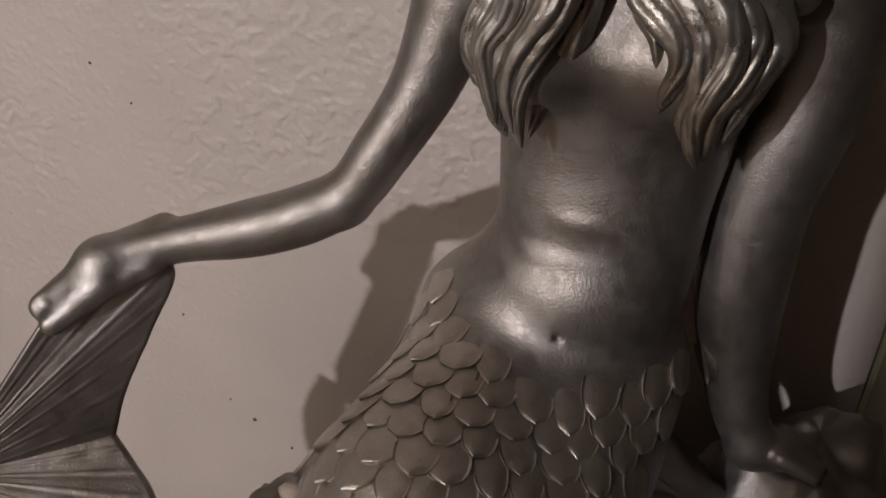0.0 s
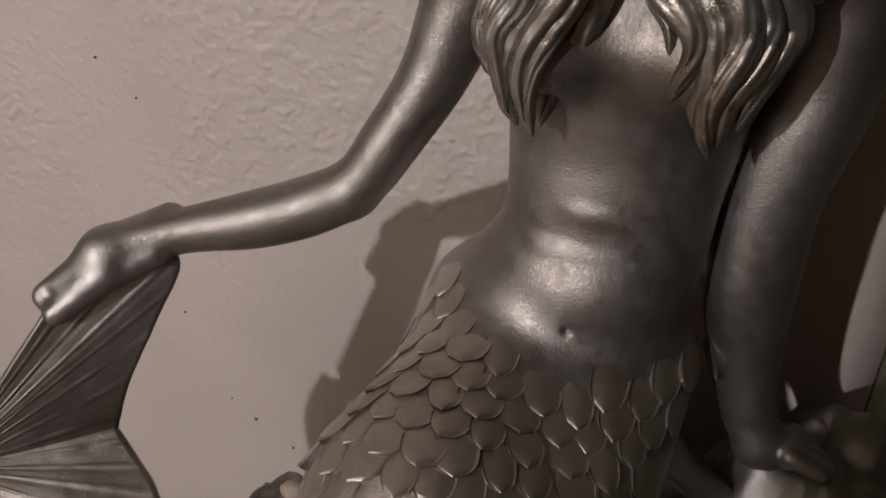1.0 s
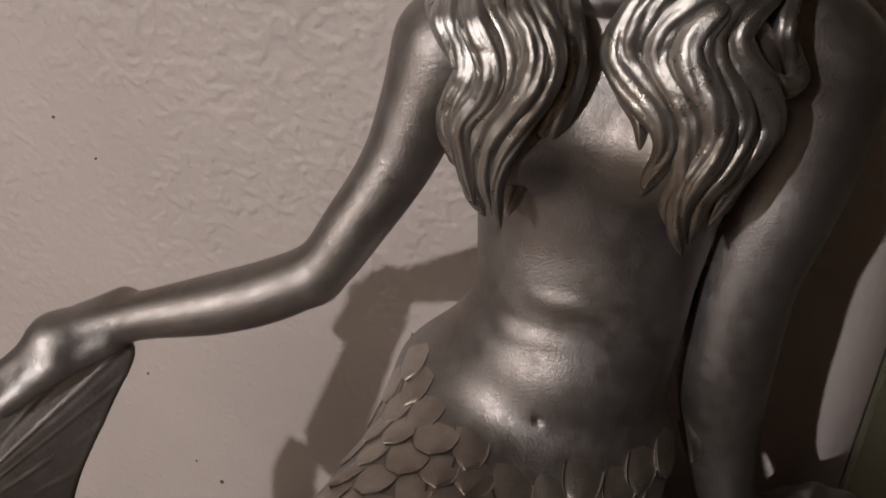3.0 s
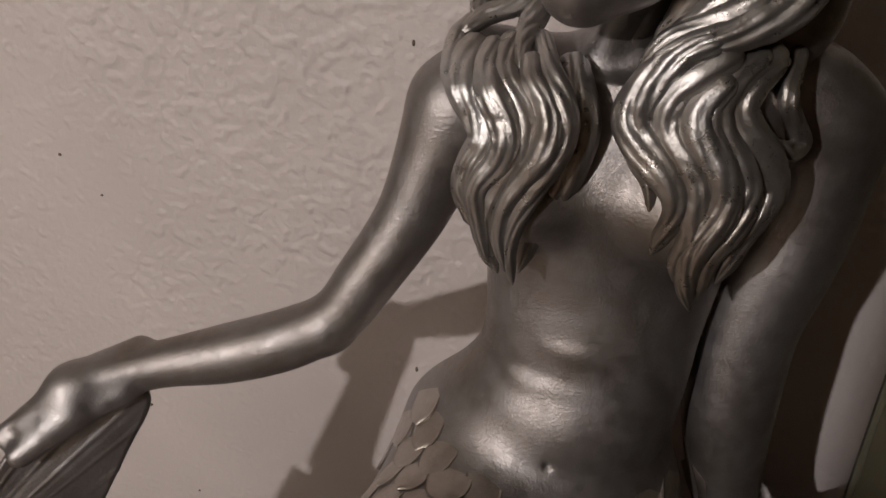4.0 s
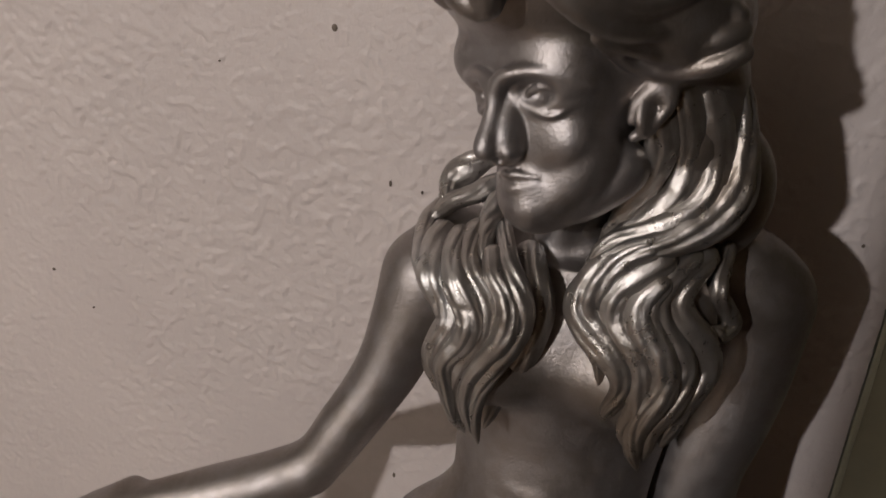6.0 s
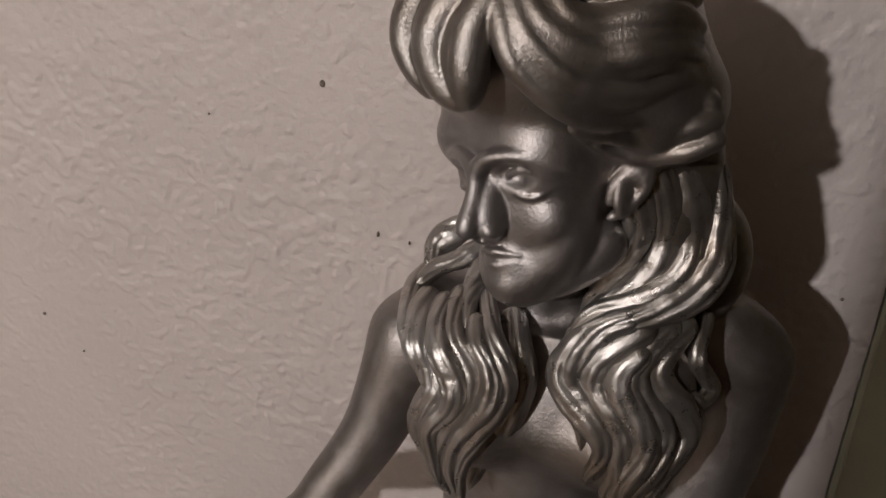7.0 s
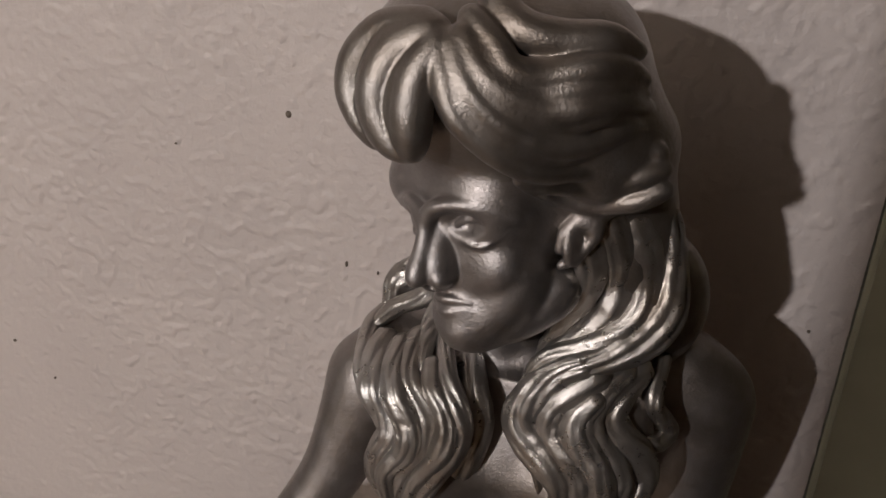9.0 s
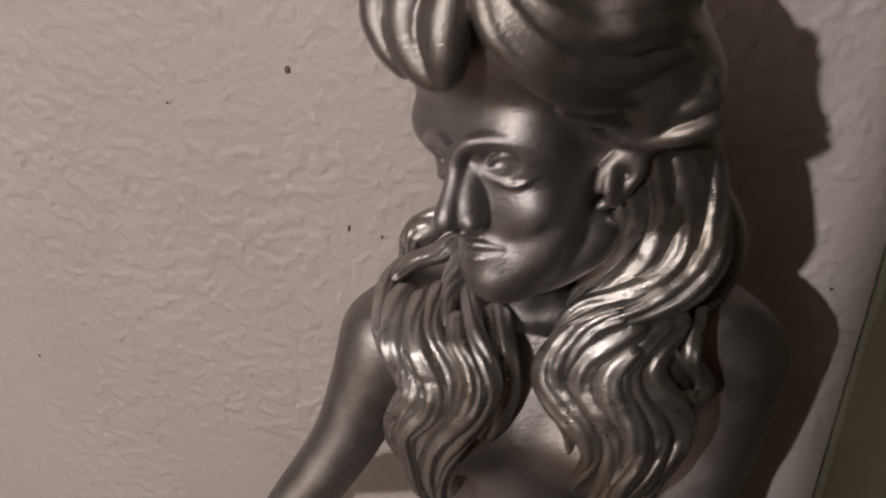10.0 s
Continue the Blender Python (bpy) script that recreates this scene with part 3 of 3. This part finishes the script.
# over the breast on the rock side
lock(0.0075, (0.0125, 0.3355, 0.6129), (0.0078, 0.3268, 0.6096), (0.0021, 0.3194, 0.6039), (-0.0009, 0.3164, 0.5957), (0.0035, 0.3162, 0.5860), (0.0114, 0.3188, 0.5759), (0.0156, 0.3202, 0.5649), (0.0131, 0.3160, 0.5564), (0.0088, 0.3130, 0.5469), (0.0061, 0.3119, 0.5377), (0.0029, 0.3116, 0.5262), out=(0.3, -1, 0.2))
lock(0.0069, (0.0068, 0.3260, 0.6152), (-0.0038, 0.3157, 0.6066), (-0.0087, 0.3121, 0.5978), (-0.0071, 0.3109, 0.5882), (-0.0004, 0.3111, 0.5791), (0.0055, 0.3120, 0.5695), (0.0059, 0.3112, 0.5601), (0.0029, 0.3090, 0.5505), (-0.0023, 0.3084, 0.5401), (-0.0037, 0.3095, 0.5275), (-0.0037, 0.3103, 0.5180))
lock(0.0069, (-0.0046, 0.3126, 0.6083), (-0.0121, 0.3093, 0.5995), (-0.0137, 0.3083, 0.5917), (-0.0095, 0.3071, 0.5836), (-0.0038, 0.3060, 0.5756), (-0.0006, 0.3062, 0.5664), (-0.0017, 0.3053, 0.5567), (-0.0061, 0.3050, 0.5470), (-0.0090, 0.3058, 0.5368), (-0.0084, 0.3068, 0.5254), (-0.0052, 0.3078, 0.5142))
lock(0.0069, (-0.0034, 0.3167, 0.6158), (-0.0158, 0.3116, 0.6064), (-0.0236, 0.3112, 0.5965), (-0.0236, 0.3104, 0.5870), (-0.0171, 0.3079, 0.5785), (-0.0112, 0.3068, 0.5691), (-0.0105, 0.3065, 0.5582), (-0.0105, 0.3061, 0.5468), (-0.0130, 0.3073, 0.5364), (-0.0131, 0.3086, 0.5254))
lock(0.0081, (-0.0102, 0.3133, 0.6209), (-0.0213, 0.3118, 0.6155), (-0.0293, 0.3122, 0.6069), (-0.0350, 0.3122, 0.5970), (-0.0367, 0.3118, 0.5887), (-0.0320, 0.3099, 0.5811), (-0.0243, 0.3073, 0.5739), (-0.0181, 0.3056, 0.5660), (-0.0167, 0.3053, 0.5564), (-0.0204, 0.3061, 0.5462), (-0.0237, 0.3074, 0.5362))
lock(0.0031, (-0.0397, 0.3171, 0.5830), (-0.0348, 0.3150, 0.5724), (-0.0280, 0.3129, 0.5632), (-0.0253, 0.3122, 0.5532), (-0.0258, 0.3123, 0.5451))
lock(0.0047, (0.0188, 0.3466, 0.6126), (0.0158, 0.3351, 0.6044), (0.0157, 0.3298, 0.5958), (0.0202, 0.3342, 0.5865), (0.0237, 0.3369, 0.5785), (0.0198, 0.3283, 0.5772), (0.0161, 0.3234, 0.5826), out=(0.5, -1, 0.2), tip=0.6)
# from behind the ear down and round to the collar bone
lock(0.0083, (-0.0015, 0.3400, 0.6941), (0.0054, 0.3370, 0.6825), (0.0105, 0.3360, 0.6698), (0.0144, 0.3340, 0.6546), (0.0152, 0.3280, 0.6405), (0.0084, 0.3220, 0.6299), (-0.0043, 0.3160, 0.6220), (-0.0187, 0.3120, 0.6177), (-0.0335, 0.3110, 0.6114), out=(0.5, -0.9, 0.2), head=0.6)
lock(0.0078, (-0.0108, 0.3280, 0.6966), (-0.0044, 0.3260, 0.6850), (0.0023, 0.3270, 0.6698), (0.0063, 0.3300, 0.6527), (0.0049, 0.3260, 0.6384), (-0.0033, 0.3210, 0.6288), (-0.0152, 0.3180, 0.6213), (-0.0278, 0.3170, 0.6151), (-0.0390, 0.3170, 0.5999), out=(0.5, -0.9, 0.2), head=0.6)
lock(0.0078, (-0.0191, 0.3180, 0.6955), (-0.0131, 0.3180, 0.6845), (-0.0066, 0.3210, 0.6686), (-0.0036, 0.3270, 0.6525), (-0.0058, 0.3250, 0.6384), (-0.0140, 0.3230, 0.6266), (-0.0241, 0.3220, 0.6174), (-0.0348, 0.3220, 0.6092), out=(0.5, -0.9, 0.2), head=0.6)
lock(0.0072, (-0.0258, 0.3120, 0.6892), (-0.0193, 0.3130, 0.6789), (-0.0145, 0.3170, 0.6646), (-0.0147, 0.3210, 0.6510), (-0.0198, 0.3250, 0.6360), (-0.0262, 0.3270, 0.6209), (-0.0342, 0.3280, 0.6075), out=(0.5, -0.9, 0.2), head=0.6)

# --- fin: rays fanned from the tail's root, ending at two lobes
ROOT = np.array((-0.350, 0.200, 0.331))


def fin(edge, rays, thick=0.0050, ridge=0.0010):
    E = spline(edge, rays * 10 + 1)
    nr = 26
    V, F = [], []
    nrm = np.cross(E[len(E) // 3] - ROOT, E[-1] - ROOT)
    nrm /= np.linalg.norm(nrm)
    if nrm[1] > 0:
        nrm = -nrm
    for sgn in (1, -1):
        for i, e in enumerate(E):
            saw = (i % 10) / 10
            prof = max(0.0, 1 - abs(2 * saw - 1) / 0.21) - 0.5 * max(0.0, 1 - abs(saw - 0.75) / 0.12)
            for j in range(nr):
                r = 0.12 + 0.88 * j / (nr - 1)
                p = ROOT + (e - ROOT) * r
                h = thick * (1.6 - 0.8 * r) / 2 + (ridge * prof * (0.55 + 0.8 * noise.noise(Vector((i // 10 * 3.7, r * 9, 1.0)))) + 0.0003 * noise.noise(Vector(p) * 160) if sgn > 0 else 0)
                V.append(p + sgn * nrm * h)
    m = len(E)
    for k in (0, 1):
        for i in range(m - 1):
            for j in range(nr - 1):
                q = [k * m * nr + i * nr + j, k * m * nr + i * nr + j + 1, k * m * nr + (i + 1) * nr + j + 1, k * m * nr + (i + 1) * nr + j]
                F.append(q if k else q[::-1])
    o = m * nr
    for i in range(m - 1):
        a, b = i * nr + nr - 1, (i + 1) * nr + nr - 1
        F.append((a, b, b + o, a + o))
    for i in (0, m - 1):
        for j in range(nr - 1):
            a, b = i * nr + j, i * nr + j + 1
            F.append((a, b, b + o, a + o))
    add(V, F)


fin([(-0.293, 0.243, 0.421), (-0.262, 0.268, 0.440), (-0.242, 0.279, 0.436), (-0.256, 0.270, 0.402), (-0.272, 0.259, 0.366), (-0.282, 0.253, 0.335)], 7)
fin([(-0.282, 0.253, 0.334), (-0.268, 0.248, 0.321), (-0.252, 0.240, 0.309), (-0.236, 0.222, 0.288), (-0.272, 0.190, 0.262)], 5)
# the tail's way round to the fin, low over the base
tail = spline([(-0.108, 0.222, 0.230), (-0.180, 0.190, 0.150), (-0.280, 0.175, 0.150), (-0.335, 0.180, 0.190), (-0.362, 0.190, 0.280), (-0.348, 0.201, 0.333)], 50)
tt = np.gradient(tail, axis=0)
tt /= np.linalg.norm(tt, axis=1)[:, None]
ts = np.cross(tt, (0, 0.3, 1.0))
ts /= np.linalg.norm(ts, axis=1)[:, None]
taper = np.linspace(0.050, 0.012, 50)
tube(tail, taper, taper, ts, np.cross(ts, tt), 24)


# --- scales on the lap
from mathutils.bvhtree import BVHTree
tree = BVHTree.FromPolygons([tuple(p) for p in BODY[0]], [tuple(int(i) for i in q) for q in BODY[1]])


def scale(at, nrm, down, w, h):
    """A raised, round-ended scale on the skin, its free end lifted."""
    side = np.cross(nrm, down)
    V, F = [], []
    nu, nv = 13, 8
    for j in range(nv):
        v = j / (nv - 1)
        for i in range(nu):
            a = -1 + 2 * i / (nu - 1)
            half = w * math.sqrt(max(0.0, 1 - max(0.0, (v - 0.35) / 0.65) ** 2.2)) if v < 1 else 0.0
            y = h * (v - 0.35)
            rim_at = max(abs(a), v)
            lift = 0.0002 + 0.0021 * v - 0.0012 * a * a + 0.0009 * math.exp(-((0.93 - rim_at) / 0.07) ** 2) * min(1.0, v * 2)
            V.append(at + side * a * half + down * y + nrm * lift)
    for j in range(nv - 1):
        for i in range(nu - 1):
            F.append((j * nu + i, (j + 1) * nu + i, (j + 1) * nu + i + 1, j * nu + i + 1))
    rim = [j * nu for j in range(nv)] + [j * nu + nu - 1 for j in range(nv - 1, -1, -1)]
    n0 = len(V)
    for r in rim:
        V.append(V[r] - nrm * 0.0045)
    for a in range(len(rim) - 1):
        F.append((rim[a], rim[a + 1], n0 + a + 1, n0 + a))
    add(V, F, 3)


def waist(x):
    """Height of the line where skin turns to scales."""
    return min(0.422, 0.404 + 0.36 * max(0.0, -0.055 - x) + 0.25 * max(0.0, x + 0.030))


ROWS_OF_SCALES = 19
for r in range(ROWS_OF_SCALES):
    for c in range(18):
        x = -0.205 + (c + 0.5 * (r % 2)) * 0.0165 + RNG.uniform(-0.0022, 0.0022)
        # rows run round the lap from the hip line outwards and down
        a = r / (ROWS_OF_SCALES - 1)
        eye = Vector((x * 0.6 - 0.03, 0.05 - 0.02 * a, 0.75 - 0.35 * a))
        aim = Vector((x, 0.330 - 0.11 * a, 0.425 - 0.20 * a))
        hit, nrm, _, _ = tree.ray_cast(eye, (aim - eye).normalized())
        if hit is None or hit.z > waist(hit.x) or hit.x > 0.013 or hit.y > 0.40:
            continue
        nn = np.array(nrm)
        if nn @ np.array((0, -0.8, 0.6)) < 0:
            nn = -nn
        d = np.array((-0.02 + RNG.uniform(-0.22, 0.22), -0.75, -0.65))
        d = d - (d @ nn) * nn
        d /= np.linalg.norm(d)
        scale(np.array(hit), nn, d, 0.0100 * RNG.uniform(0.82, 1.12), 0.0212 * RNG.uniform(0.86, 1.12))


# --- rock that she sits and leans on
def boulder(c, radii, seed, n=28):
    V, F = [], []
    for j in range(n + 1):
        th = math.pi * j / n
        for i in range(2 * n):
            ph = math.pi * i / n
            d = Vector((math.sin(th) * math.cos(ph), math.sin(th) * math.sin(ph), math.cos(th)))
            k = 1 + 0.16 * noise.noise(d * 2.2 + Vector((seed, 0, 0))) + 0.07 * noise.noise(d * 6 + Vector((0, seed, 0)))
            V.append([c[a] + radii[a] * k * d[a] for a in range(3)])
    for j in range(n):
        for i in range(2 * n):
            a, b = j * 2 * n + i, j * 2 * n + (i + 1) % (2 * n)
            F.append((a, b, b + 2 * n, a + 2 * n))
    add(V, F)


boulder((0.082, 0.386, 0.218), (0.070, 0.062, 0.118), 1.0)
boulder((-0.060, 0.350, 0.180), (0.13, 0.085, 0.16), 2.0)
boulder((-0.150, 0.310, 0.060), (0.16, 0.11, 0.07), 3.0)
boulder((-0.262, 0.388, 0.070), (0.060, 0.045, 0.082), 5.0)
boulder((-0.05, 0.30, -0.03), (0.23, 0.14, 0.14), 4.0)
boulder((-0.10, 0.275, -0.15), (0.27, 0.17, 0.105), 6.0)

verts = np.concatenate([p for p, _, _ in PARTS])
faces = [f for _, fs, _ in PARTS for f in fs]
statue = mesh_object("mermaid_statue", verts, faces, PEWTER)
statue.data.materials.append(PATINA)
statue.data.materials.append(CAP)
statue.data.materials.append(LAP)
statue.data.polygons.foreach_set("material_index", np.concatenate([np.broadcast_to(m, len(fs)) for _, fs, m in PARTS]).astype(np.int32))
tagged(statue, "pewter-coloured seated mermaid statue with long wavy hair, holding its fin", "statue")


# ---------------------------------------------------------------- small things
def pebble(name, c, radii, mat, seed, n=14):
    V, F = [], []
    for j in range(n + 1):
        th = math.pi * j / n
        for i in range(2 * n):
            ph = math.pi * i / n
            d = Vector((math.sin(th) * math.cos(ph), math.sin(th) * math.sin(ph), math.cos(th)))
            k = 1 + 0.12 * noise.noise(d * 2.5 + Vector((seed, seed, 0)))
            V.append([c[a] + radii[a] * k * d[a] for a in range(3)])
    for j in range(n):
        for i in range(2 * n):
            a, b = j * 2 * n + i, j * 2 * n + (i + 1) % (2 * n)
            F.append((a, b, b + 2 * n, a + 2 * n))
    return mesh_object(name, V, F, mat)


tagged(pebble("shell", (-0.262, 0.383, 0.160), (0.012, 0.008, 0.007), SHELL, 3.0), "small pale beige oval shell resting on the statue base", "shell")


def chip(x, z, w, h, seed):
    """A dark fleck where the wall's paint is chipped."""
    ob = pebble("paint_chip", (x, WALL_Y - 0.0006, z), (w, 0.0012, h), GRIME, seed, 6)
    ob.parent = wall
    ob.matrix_parent_inverse = wall.matrix_world.inverted()


chip(-0.4130, 0.2300, 0.0011, 0.0013, 1)
chip(-0.3560, 0.1240, 0.0020, 0.0019, 2)
chip(-0.3790, 0.1420, 0.0009, 0.0009, 3)
chip(-0.1780, 0.5620, 0.0010, 0.0020, 4)
chip(-0.1569, 0.5590, 0.0007, 0.0013, 5)
chip(-0.2130, 0.6560, 0.0020, 0.0022, 6)
chip(-0.4520, 0.4530, 0.0014, 0.0012, 7)
chip(-0.4216, 0.4250, 0.0009, 0.0009, 8)
chip(-0.2918, 0.6290, 0.0009, 0.0007, 9)
chip(0.0973, 0.5640, 0.0010, 0.0010, 10)
chip(-0.1750, 0.3262, 0.0012, 0.0022, 11)
chip(-0.3200, 0.1000, 0.0012, 0.0016, 12)
